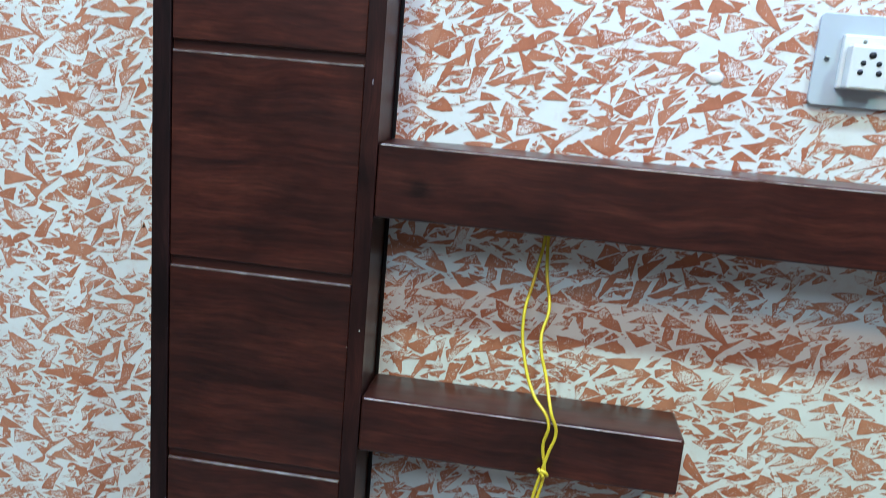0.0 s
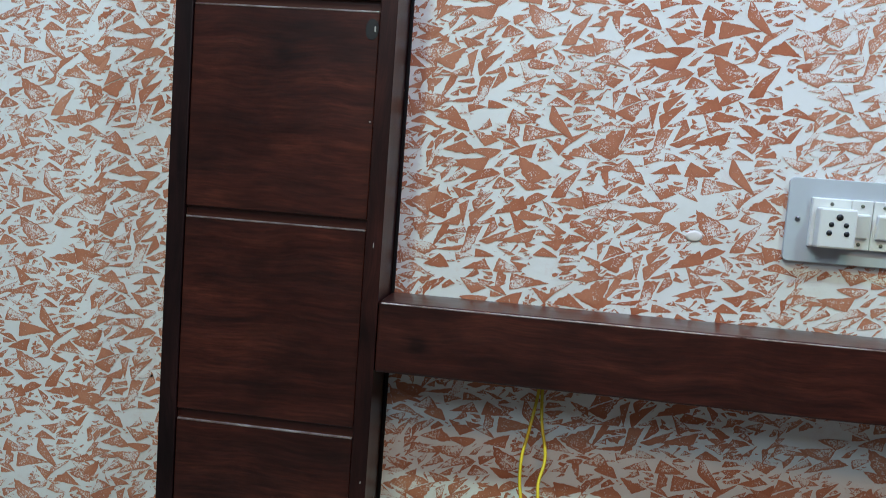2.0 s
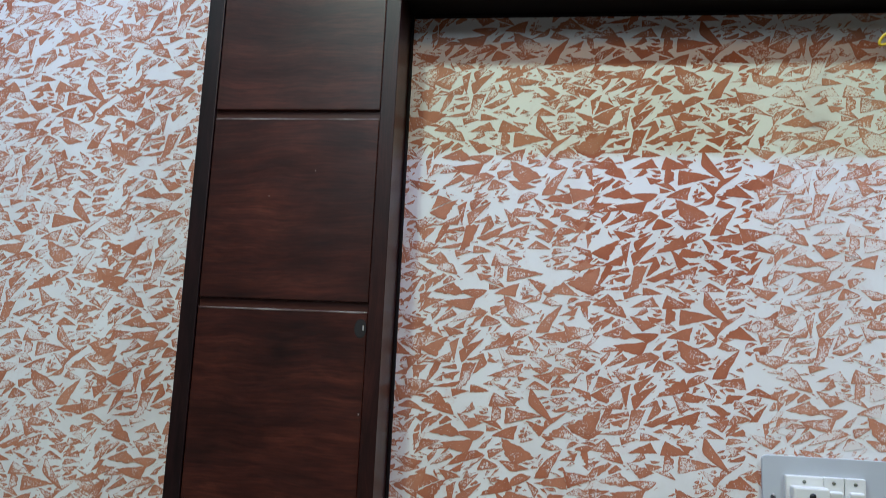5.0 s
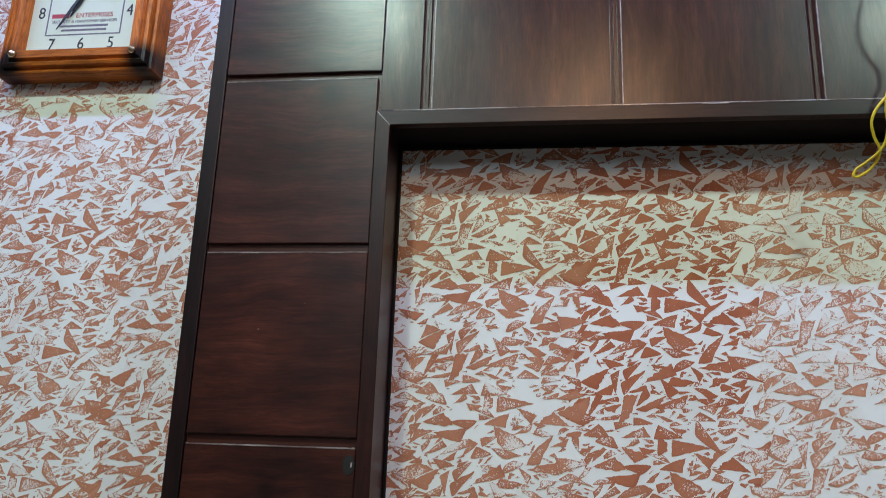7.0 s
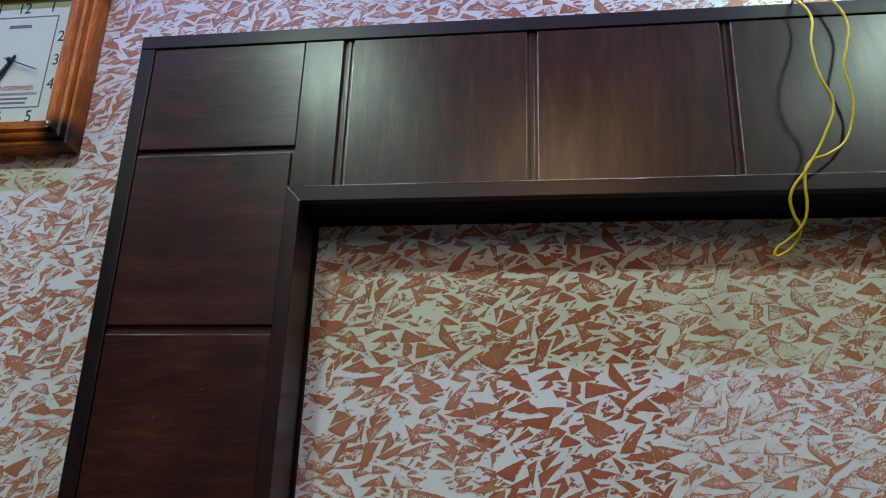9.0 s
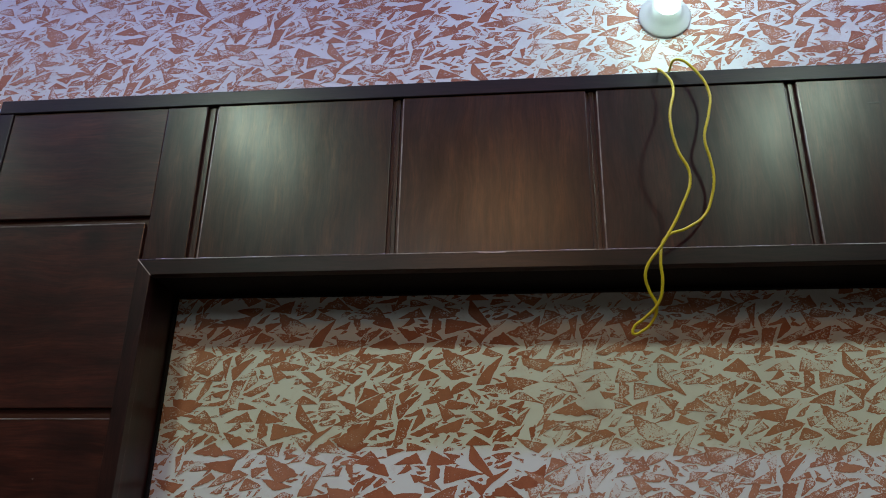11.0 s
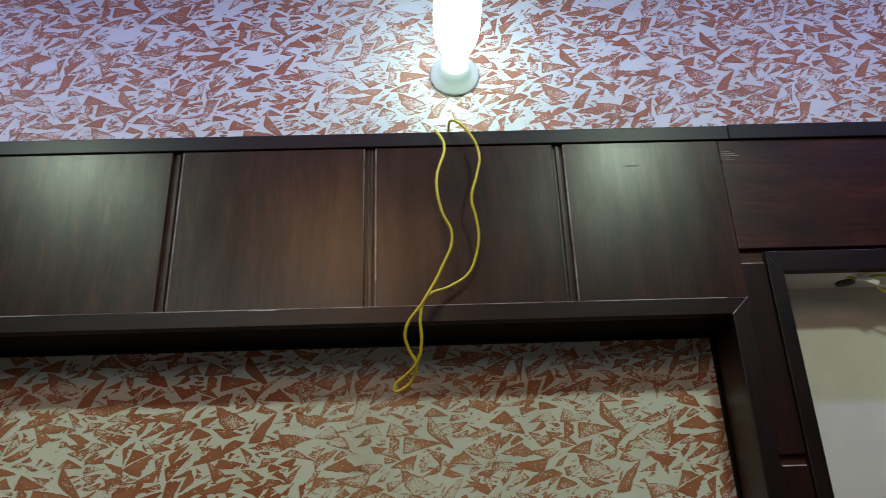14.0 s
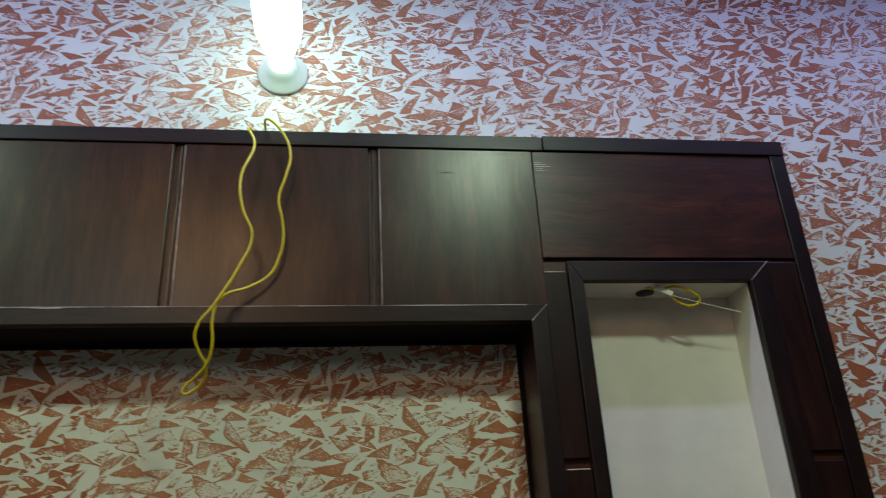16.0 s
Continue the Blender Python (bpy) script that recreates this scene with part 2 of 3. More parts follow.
def print_paint():
    """Terracotta paint dabbed by a patterned roller: thin and speckled where the roller ran dry."""
    m, t, b = material("terracotta_print", 0.5)
    b.inputs["Specular IOR Level"].default_value = 0.3
    co = t.nodes.new("ShaderNodeTexCoord")
    geo = t.nodes.new("ShaderNodeNewGeometry")
    grain = node(t, "ShaderNodeTexNoise", Scale=520.0, Detail=2.0, Roughness=0.6, Distortion=0.8)
    patch = node(t, "ShaderNodeTexNoise", Scale=55.0, Detail=2.0)
    dry = node(t, "ShaderNodeTexNoise", Scale=4.2, Detail=2.0)
    for n in (grain, patch, dry):
        t.links.new(co.outputs["Object"], n.inputs["Vector"])

    def calc(op, a, c):
        n = t.nodes.new("ShaderNodeMath")
        n.operation = op
        for sock, v in zip(n.inputs, (a, c)):
            if isinstance(v, (int, float)):
                sock.default_value = v
            else:
                t.links.new(v, sock)
        return n.outputs[0]

    # thickness of paint: each pass has its load, the dab thins to one side, the grain breaks it into dots
    ink = t.nodes.new("ShaderNodeAttribute")
    ink.attribute_name = "ink"
    rim = t.nodes.new("ShaderNodeAttribute")
    rim.attribute_name = "rim"
    thick = calc("ADD", calc("MULTIPLY", patch.outputs[0], 0.7), calc("MULTIPLY", dry.outputs[0], 0.5))
    thick = calc("ADD", thick, calc("SUBTRACT", calc("MULTIPLY", ink.outputs["Fac"], 0.42), 0.02))
    fadeout = calc("MULTIPLY", geo.outputs["Random Per Island"], calc("SUBTRACT", 1.0, rim.outputs["Fac"]))
    thick = calc("ADD", calc("SUBTRACT", thick, calc("MULTIPLY", fadeout, 0.72)), 0.16)
    # paint piles up along the outline and is lifted off the middle
    edge = t.nodes.new("ShaderNodeAttribute")
    edge.attribute_name = "edge"
    lip = ramp(t, edge.outputs["Fac"], [(0.30, (0, 0, 0)), (0.80, (0.35, 0.35, 0.35)), (0.93, (1, 1, 1))])
    thick = calc("ADD", thick, calc("MULTIPLY", calc("SUBTRACT", lip, 0.36), 0.36))
    level = calc("ADD", thick, calc("MULTIPLY", calc("SUBTRACT", grain.outputs[0], 0.5), 1.7))
    cover = ramp(t, level, [(0.48, (0.07, 0.07, 0.07)), (0.58, (1, 1, 1))])
    tone = ramp(t, ink.outputs["Fac"], [(0.2, (0.51, 0.240, 0.140)), (0.95, (0.385, 0.120, 0.053))])
    tone = mixed(t, "MULTIPLY", 0.5, tone, ramp(t, patch.outputs[0], [(0.3, (0.78, 0.72, 0.70)), (0.7, (1.15, 1.15, 1.15))]))
    tone = mixed(t, "MULTIPLY", 0.4, tone, ramp(t, grain.outputs[0], [(0.3, (0.75, 0.72, 0.7)), (0.7, (1.1, 1.1, 1.1))]))
    # paint squeezed up along the pressed edge dries darker
    tone = mixed(t, "MULTIPLY", 0.15, tone, ramp(t, rim.outputs["Fac"], [(0.80, (1.05, 1.05, 1.05)), (0.98, (0.62, 0.55, 0.52))]))
    tone = mixed(t, "MULTIPLY", 0.12, tone, ramp(t, edge.outputs["Fac"], [(0.72, (1.06, 1.06, 1.06)), (0.96, (0.62, 0.54, 0.52))]))
    c = mixed(t, "MIX", cover, (0.79, 0.76, 0.71, 1), tone)
    t.links.new(c, b.inputs["Base Color"])
    return m


def worn_edge(name="glint_worn_arris", pale=1.0):
    """A patchy pale colour: painted edge highlights, also bare scratches, chips and joints."""
    m, t, b = material(name, 0.35, 0.0, 0.2)
    co = t.nodes.new("ShaderNodeTexCoord")
    info = t.nodes.new("ShaderNodeObjectInfo")
    shift = t.nodes.new("ShaderNodeVectorMath")
    shift.operation = "ADD"
    t.links.new(co.outputs["Object"], shift.inputs[0])
    t.links.new(info.outputs["Random"], shift.inputs[1])
    n = node(t, "ShaderNodeTexNoise", Scale=16.0, Detail=5.0, Roughness=0.7)
    t.links.new(shift.outputs[0], n.inputs["Vector"])
    t.links.new(ramp(t, n.outputs[0], [(0.32, (0.06, 0.022, 0.016)), (0.47, tuple(pale * v for v in (0.34, 0.25, 0.22))), (0.64, tuple(pale * v for v in (0.70, 0.63, 0.58)))]), b.inputs["Base Color"])
    return m


ARRIS = worn_edge()
DULL_ARRIS = worn_edge("dull_glint_arris", 0.42)
HALF_ARRIS = worn_edge("half_glint_arris", 0.6)
WALLPAINT, PRINT = wall_paint(), print_paint()


# ---- building blocks ----
def part(name, bm, mat, parent=None, label="", at=(0, 0, 0), smooth=False):
    me = bpy.data.meshes.new(name)
    if smooth:
        for f in bm.faces:
            f.smooth = True
    bm.to_mesh(me)
    bm.free()
    me.materials.append(mat)
    ob = new(name, me)
    ob.parent = parent
    ob.location = at
    if label:
        ob["label"] = label
    return ob


def box_mesh(x0, x1, y0, y1, z0, z1, bevel=0.0, segments=2):
    bm = bmesh.new()
    bmesh.ops.create_cube(bm, size=1)
    for v in bm.verts:
        v.co = Vector(((x0 + x1) / 2 + v.co.x * (x1 - x0), (y0 + y1) / 2 + v.co.y * (y1 - y0), (z0 + z1) / 2 + v.co.z * (z1 - z0)))
    if bevel:
        bmesh.ops.bevel(bm, geom=bm.edges[:], offset=bevel, segments=segments, affect="EDGES", profile=0.5)
    return bm


def block(name, x0, x1, y0, y1, z0, z1, mat, parent=None, label="", bevel=0.0012):
    """A bevelled board whose own origin lies at its middle, so that its grain is its own."""
    c = ((x0 + x1) / 2, (y0 + y1) / 2, (z0 + z1) / 2)
    return part(name, box_mesh(x0 - c[0], x1 - c[0], y0 - c[1], y1 - c[1], z0 - c[2], z1 - c[2], bevel), mat, parent, label, c)


def prism(name, outline, y0, y1, mat, parent=None, label="", bevel=0.001):
    """A board cut to an outline in x and z."""
    cx = sum(p[0] for p in outline) / len(outline)
    cz = sum(p[1] for p in outline) / len(outline)
    bm = bmesh.new()
    front = [bm.verts.new((x - cx, y0, z - cz)) for x, z in outline]
    rear = [bm.verts.new((x - cx, y1, z - cz)) for x, z in outline]
    bm.faces.new(front)
    bm.faces.new(rear[::-1])
    n = len(outline)
    for i in range(n):
        bm.faces.new((front[i], rear[i], rear[(i + 1) % n], front[(i + 1) % n]))
    bmesh.ops.recalc_face_normals(bm, faces=bm.faces[:])
    if bevel:
        bmesh.ops.bevel(bm, geom=bm.edges[:], offset=bevel, segments=2, affect="EDGES", profile=0.5)
    return part(name, bm, mat, parent, label, (cx, 0, cz))


def turned(name, profile, mat, parent=None, label="", at=(0, 0, 0), sides=32):
    """A body turned round the y axis from (radius, y) pairs."""
    bm = bmesh.new()
    rings = []
    for r, y in profile:
        rings.append([bm.verts.new((r * math.cos(a), y, r * math.sin(a))) for a in [math.tau * i / sides for i in range(sides)]] if r > 0 else [bm.verts.new((0, y, 0))])
    for a, b in zip(rings, rings[1:]):
        for i in range(sides):
            j = (i + 1) % sides
            if len(a) == 1:
                bm.faces.new((a[0], b[j], b[i]))
            elif len(b) == 1:
                bm.faces.new((a[i], a[j], b[0]))
            else:
                bm.faces.new((a[i], a[j], b[j], b[i]))
    bmesh.ops.recalc_face_normals(bm, faces=bm.faces[:])
    return part(name, bm, mat, parent, label, at, smooth=True)


def thing(name, at, label, category, group="", kind=""):
    return tagged(new(name), label, category, group, kind) if at is None else tagged(place(new(name), at), label, category, group, kind)


def place(ob, at):
    ob.location = at
    return ob


def spline(points, radius, cyclic=False):
    """A round wire through points, as a mesh."""
    cu = bpy.data.curves.new("wire", "CURVE")
    cu.dimensions, cu.bevel_depth, cu.bevel_resolution, cu.resolution_u, cu.use_fill_caps = "3D", radius, 3, 8, True
    sp = cu.splines.new("BEZIER")
    sp.bezier_points.add(len(points) - 1)
    for bp, p in zip(sp.bezier_points, points):
        bp.co, bp.handle_left_type, bp.handle_right_type = p, "AUTO", "AUTO"
    ob = bpy.data.objects.new("wire", cu)
    me = bpy.data.meshes.new_from_object(ob)
    bpy.data.objects.remove(ob)
    return me


def wire(name, points, radius, mat, parent, label=""):
    me = spline(points, radius)
    me.materials.clear()
    me.materials.append(mat)
    for f in me.polygons:
        f.use_smooth = True
    ob = new(name, me)
    ob.parent = parent
    if label:
        ob["label"] = label
    return ob


def lettering(name, text, size, mat, parent, at, align="CENTER", squeeze=1.0):
    cu = bpy.data.curves.new(name, "FONT")
    cu.body, cu.size, cu.extrude, cu.align_x, cu.align_y = text, size, 0.0002, align, "CENTER"
    ob = bpy.data.objects.new(name, cu)
    me = bpy.data.meshes.new_from_object(ob)
    bpy.data.objects.remove(ob)
    me.transform(Matrix.Rotation(radians(90), 4, "X") @ Matrix.Diagonal((squeeze, 1, 1, 1)))
    me.materials.clear()
    me.materials.append(mat)
    o = new(name, me)
    o.parent, o.location = parent, at
    return o


# ---- room ----
W0, E0, S0, C0 = ROOM
wall_north = block("wall_north", W0, E0, WALL, WALL + 0.15, 0, C0, WALLPAINT, bevel=0)
tagged(wall_north, "off-white wall printed all over with terracotta shards", "wall", kind="structure")
# unseen surfaces; their dull brown is chosen to limit reflections and bounce
for nm, a in (("wall_west", (W0 - 0.15, W0, S0, WALL, 0, C0)), ("wall_east", (E0, E0 + 0.15, S0, WALL, 0, C0)), ("wall_south", (W0 - 0.15, E0 + 0.15, S0 - 0.15, S0, 0, C0))):
    tagged(block(nm, *a, DIM, bevel=0), "unseen room wall, dull brown to limit reflections", "wall", kind="structure")
tagged(block("floor", W0 - 0.15, E0 + 0.15, S0 - 0.15, WALL + 0.15, -0.12, 0, FLOOR, bevel=0), "unseen floor, brown to set its bounce light", "floor", kind="structure")
tagged(block("ceiling", W0 - 0.15, E0 + 0.15, S0 - 0.15, WALL + 0.15, C0, C0 + 0.12, DIM, bevel=0), "unseen ceiling, dull brown to cut bounce light", "ceiling", kind="structure")
for x in DOWN:
    d = thing("ceiling_downlight", (x, DOWN_Y, C0), "round white recessed downlight in the ceiling", "lamp", "ceiling downlights")
    o = turned("rim", [(0.067, 0.0), (0.080, 0.0), (0.083, 0.004), (0.078, 0.008), (0.067, 0.006)], WHITE, d)
    o.rotation_euler = (radians(-90), 0, 0)


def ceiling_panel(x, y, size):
    """An added, unseen housing: a square frame round a ceiling lamp's opening."""
    p = thing("unseen_panel_light", (x, y, C0), "assumed square white housing of an unseen ceiling lamp", "lamp", "ceiling panel lights")
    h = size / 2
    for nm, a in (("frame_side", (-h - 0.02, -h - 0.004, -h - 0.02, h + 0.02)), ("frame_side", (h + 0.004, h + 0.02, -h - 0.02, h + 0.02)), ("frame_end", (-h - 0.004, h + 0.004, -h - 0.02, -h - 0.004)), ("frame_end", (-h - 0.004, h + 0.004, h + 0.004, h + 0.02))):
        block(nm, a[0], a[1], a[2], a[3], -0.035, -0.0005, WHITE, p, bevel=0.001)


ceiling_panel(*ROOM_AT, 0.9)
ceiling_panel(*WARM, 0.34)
# channel shape is assumed, only the strip's violet light is known
rail_light = thing("unseen_strip_light", (0.35, STRIP_Y, C0), "unseen violet light strip with an added white channel", "lamp")
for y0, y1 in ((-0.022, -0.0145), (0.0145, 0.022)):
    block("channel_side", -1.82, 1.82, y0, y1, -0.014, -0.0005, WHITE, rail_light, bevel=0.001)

# ---- television wall unit ----
unit = thing("tv_wall_unit", (0, 0, 0), "dark mahogany stained television wall unit with grooved panels", "wall unit")
# carcass behind the panels
block("column_body", XL + 0.002, XTI - 0.003, BACK, WALL - 0.0005, 0.0, ZT - 0.002, GROOVE, unit, bevel=0)
block("band_body", XTI - 0.003, XRI + 0.003, BACK, WALL - 0.0005, ZBI + 0.003, ZT - 0.002, GROOVE, unit, bevel=0)
block("stile_body", XRI + 0.003, XNI - 0.003, BACK, WALL - 0.0005, 0.0, ZT - 0.002, GROOVE, unit, bevel=0)
block("stile_body", XNR + 0.003, XR - 0.002, BACK, WALL - 0.0005, 0.0, ZT - 0.002, GROOVE, unit, bevel=0)
block("niche_head", XNI - 0.003, XNR + 0.003, BACK, WALL - 0.0005, ZNI + 0.004, ZT - 0.002, GROOVE, unit, bevel=0)
# outer edging
T_LIP = FRONT - 0.0045
# pale lips draw the highlight that bevelled edges catch
block("worn_lip", XTI + 0.004, XRI - 0.004, T_LIP, T_LIP + 0.002, ZB - 0.0012, ZB + 0.0002, HALF_ARRIS, unit, "brown arris carrying a painted glint", bevel=0.0003)
block("edge_strip", XL, XLP - 0.0008, FRONT - 0.002, WALL - 0.001, 0, ZTP - 0.0004, EDGE_V, unit, "near-black edging strip")
block("edge_strip", XRP + 0.0008, XR, FRONT - 0.002, WALL - 0.001, 0, ZTP - 0.0004, EDGE_V, unit, "near-black edging strip")
block("edge_strip", XL, 0.862, FRONT - 0.0025, WALL - 0.001, ZTP, ZT, EDGE_H, unit, "near-black edging strip")
block("edge_strip", 0.8625, XR, FRONT - 0.0035, WALL - 0.001, ZTP, ZT + 0.0015, EDGE_H, unit, "near-black edging strip")
# left column: panels between horizontal grooves
levels = [0.0] + [0.1666 + 0.254 * i for i in range(8)]
for i in range(8):
    z0 = levels[i] + (0.0125 if i else 0.0)
    z1 = levels[i + 1] if i < 7 else 1.947
    right = XLI - 0.001
    block("panel", XLP, right, FRONT, BACK, z0, z1, WOOD_H, unit)
    block("worn_lip", XLP + 0.001, right - 0.001, FRONT - 0.0004, FRONT + 0.003, z1 - 0.0016, z1 + 0.0004, DULL_ARRIS, unit, "brown arris carrying a painted glint", bevel=0.0004)
block("panel", XLP, -0.2135, FRONT, BACK, 1.9575, ZTP - 0.0005, WOOD_H, unit)
# top band: stile and panels between upright grooves
block("panel", -0.2128, -0.1555, FRONT - 0.001, BACK, ZB + 0.0005, ZTP - 0.0005, WOOD_V, unit)
for a, b in ((-0.140, 0.1055), (0.120, 0.3635), (0.378, 0.6175), (0.632, 0.8447)):
    block("panel", a, b, FRONT - 0.0005, BACK, ZB + 0.0005, ZTP - 0.0005, ORANGE_V if a < 0.3 else WOOD_V, unit)
    block("worn_lip", a - 0.0004, a + 0.0012, FRONT - 0.0009, FRONT + 0.002, ZB + 0.002, ZTP - 0.002, HALF_ARRIS, unit, "brown arris carrying a painted glint", bevel=0.0003)
for x in (-0.1478, 0.1128, 0.3708, 0.6248):
    block("groove_bead", x - 0.003, x + 0.003, FRONT + 0.003, BACK, ZB + 0.0005, ZTP - 0.0005, WOOD_V, unit, bevel=0.001)
# right column round the niche
block("panel", 0.8454, XRP, FRONT, BACK, ZN + 0.006, ZTP - 0.0005, WOOD_H, unit)
for z0, z1 in ((0, 0.42), (0.433, 0.675), (0.688, 0.93), (0.943, 1.184), (1.197, 1.438), (1.451, 1.689), (1.701, 1.941)):
    block("panel", XRT + 0.0005, XNO - 0.0005, FRONT, BACK, z0, z1, TRIM_V, unit)
    block("panel", XNQ + 0.0005, XRP, FRONT, BACK, z0, z1 if z1 < 1.9 else ZN + 0.001, TRIM_V, unit)
    block("worn_lip", XRT + 0.003, XNO - 0.003, FRONT - 0.0004, FRONT + 0.003, z1 - 0.0012, z1 + 0.0003, ARRIS, unit, "pale arris carrying a painted glint", bevel=0.0003)
# mitred trim round the television opening, with its returns to the wall
T0 = FRONT - 0.004
prism("trim", [(XLI, 0.0), (XTI, 0.0), (XTI, ZBI), (XLI, ZB)], T0, BACK + 0.004, TRIM_V, unit)
prism("trim", [(XRI, 0.0), (XRT, 0.0), (XRT, ZB), (XRI, ZBI)], T0, BACK + 0.004, EDGE_V, unit)
prism("trim", [(XLI, ZB), (XTI, ZBI), (XRI, ZBI), (XRT, ZB)], T0, BACK + 0.004, TRIM_H, unit)
block("return_board", XTI - 0.003, XTI - 0.0005, BACK + 0.004, WALL - 0.002, 0.0, ZBI, TRIM_V, unit, bevel=0)
block("return_board", XRI + 0.0005, XRI + 0.003, BACK + 0.004, WALL - 0.002, 0.0, ZBI, TRIM_V, unit, bevel=0)
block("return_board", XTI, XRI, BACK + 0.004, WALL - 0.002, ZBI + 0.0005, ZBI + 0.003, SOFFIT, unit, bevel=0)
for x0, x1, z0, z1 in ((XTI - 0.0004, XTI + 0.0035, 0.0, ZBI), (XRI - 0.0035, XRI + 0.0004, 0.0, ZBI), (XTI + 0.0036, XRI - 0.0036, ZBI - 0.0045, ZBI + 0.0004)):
    block("wall_bead", x0, x1, WALL - 0.007, WALL - 0.0008, z0, z1, SOFFIT, unit, "black bead along the wall", bevel=0.0008)
for (ax, az), (bx, bz) in (((XRI, ZBI), (XRT, ZB)), ((XLI, ZB), (XTI, ZBI)), ((XNR, ZNI), (XNQ, ZN))):
    prism("mitre_gap", [(ax, az - 0.0006), (bx, bz - 0.0006), (bx, bz + 0.0006), (ax, az + 0.0006)], T0 - 0.0006, T0 + 0.002, ARRIS, unit, "pale open mitre joint", bevel=0)
# mitred trim round the niche
prism("niche_trim", [(XNO, 0.0), (XNI, 0.0), (XNI, ZNI), (XNO, ZN)], T0, BACK + 0.002, EDGE_V, unit)
prism("niche_trim", [(XNR, 0.0), (XNQ, 0.0), (XNQ, ZN), (XNR, ZNI)], T0, BACK + 0.002, EDGE_V, unit)
prism("niche_trim", [(XNO, ZN), (XNI, ZNI), (XNR, ZNI), (XNQ, ZN)], T0, BACK + 0.002, EDGE_H, unit)
# cream lining of the niche
block("niche_back", XNI - 0.002, XNR + 0.002, YN, WALL - 0.0008, 0.0, ZNI + 0.003, CREAM, unit, "cream painted niche back", bevel=0)
block("niche_side", XNI - 0.002, XNI + 0.0006, BACK + 0.0025, YN - 0.0005, 0.0, ZNI + 0.001, CREAM, unit, "cream painted niche side", bevel=0)
block("niche_side", XNR - 0.0006, XNR + 0.002, BACK + 0.0025, YN - 0.0005, 0.0, ZNI + 0.001, CREAM, unit, "cream painted niche side", bevel=0)
block("niche_ceiling", XNI + 0.001, XNR - 0.001, BACK + 0.0025, YN - 0.0005, ZNI + 0.0006, ZNI + 0.0036, CREAM, unit, "cream painted niche ceiling", bevel=0)
# shelves
for x1, z0, z1, words in ((XRI - 0.0006, 1.014, 1.100, "long dark mahogany box shelf spanning the wall unit"), (0.187, 0.722, 0.793, "short dark mahogany box shelf with a free end")):
    shelf = thing("box_shelf", (0, 0, 0), words, "shelf", "box shelves of the wall unit")
    block("board", XTI + 0.0006, x1, FRONT - 0.003, WALL - 0.0012, z0, z1, WOOD_H, shelf, bevel=0.003)
    # highlight of the rounded shelf edge, laid on as a pale strip
    block("worn_lip", XTI + 0.004, x1 - 0.004, FRONT - 0.0033, FRONT - 0.001, z1 - 0.0024, z1 - 0.0012, ARRIS, shelf, "pale arris carrying a painted glint", bevel=0.0003)

# filler specks and scratches in the polish
for x, z, w, h in ((-0.222, 1.310, 0.0018, 0.0020), (-0.207, 1.166, 0.0011, 0.006), (-0.204, 0.876, 0.0012, 0.003), (-0.219, 0.852, 0.0012, 0.0014), (-0.3, 1.62, 0.0010, 0.0010), (-0.36, 1.585, 0.0009, 0.0014)):
    block("filler_speck", x - w / 2, x + w / 2, T0 - 0.0003 if x > XLI else FRONT - 0.0003, FRONT + 0.001, z - h / 2, z + h / 2, SPECK, unit, "pale filler speck", bevel=0.0001)
for k in range(5):
    block("scratch", 0.847, 0.859 + 0.006 * (k % 3), FRONT - 0.0002, FRONT + 0.001, 2.1055 - 0.0032 * k, 2.1060 - 0.0032 * k, ARRIS, unit, "fine pale scratch", bevel=0)
for k in range(4):
    block("chip", 0.8443, 0.8457, FRONT - 0.0007, FRONT + 0.001, 2.092 - 0.014 * k, 2.100 - 0.013 * k, BLACK, unit, "dark chip along the joint", bevel=0)


def knot(x, z, w, h, mat, words):
    """A dark eye in the veneer, level with the lacquer."""
    eye = turned("knot", [(0, -0.0001), (w * 0.6, -0.0001), (w, 0.0), (w, 0.0012), (0, 0.0012)], mat, unit, words, (x, FRONT - 0.0006, z), 24)
    eye.scale = (1, 1, h / w)
    for f in eye.data.polygons:
        f.use_smooth = False


knot(-0.2262, 1.4160, 0.0078, 0.0120, KNOT, "dark knot in the veneer")
block("filler_speck", -0.2235, -0.2215, FRONT - 0.0012, FRONT, 1.4135, 1.4195, SPECK, unit, "pale filler speck", bevel=0.0002)
knot(0.723, 2.087, 0.010, 0.0013, SMUDGE, "dark smudge in the lacquer")
block("chip", 0.222, 0.256, T_LIP - 0.0004, T_LIP + 0.001, ZB - 0.0022, ZB - 0.0012, ARRIS, unit, "rubbed pale chip", bevel=0.0002)

# ---- switchboard ----
board = thing("switchboard", (0.378, WALL, 1.2325), "grey-white wall plate with a socket and switches", "switchboard")
PX0, PX1, PZ0, PZ1, PR = -0.1015, 0.0535, -0.0490, 0.0515, 0.006
corners = ((PX1 - PR, PZ1 - PR, 0), (PX0 + PR, PZ1 - PR, 90), (PX0 + PR, PZ0 + PR, 180), (PX1 - PR, PZ0 + PR, 270))
rounded = [(cx + PR * math.cos(radians(a + k * 18)), cz + PR * math.sin(radians(a + k * 18))) for cx, cz, a in corners for k in range(6)]
prism("plate", rounded, -0.0062, -0.0012, PLATE, board, bevel=0.0008)
# black sheet in place of the shade under the plate's rim
prism("shadow_gap", [(x * 0.992, z * 0.99) for x, z in rounded], -0.0014, -0.0003, BLACK, board, "black sheet for the shadow gap behind the plate", bevel=0)


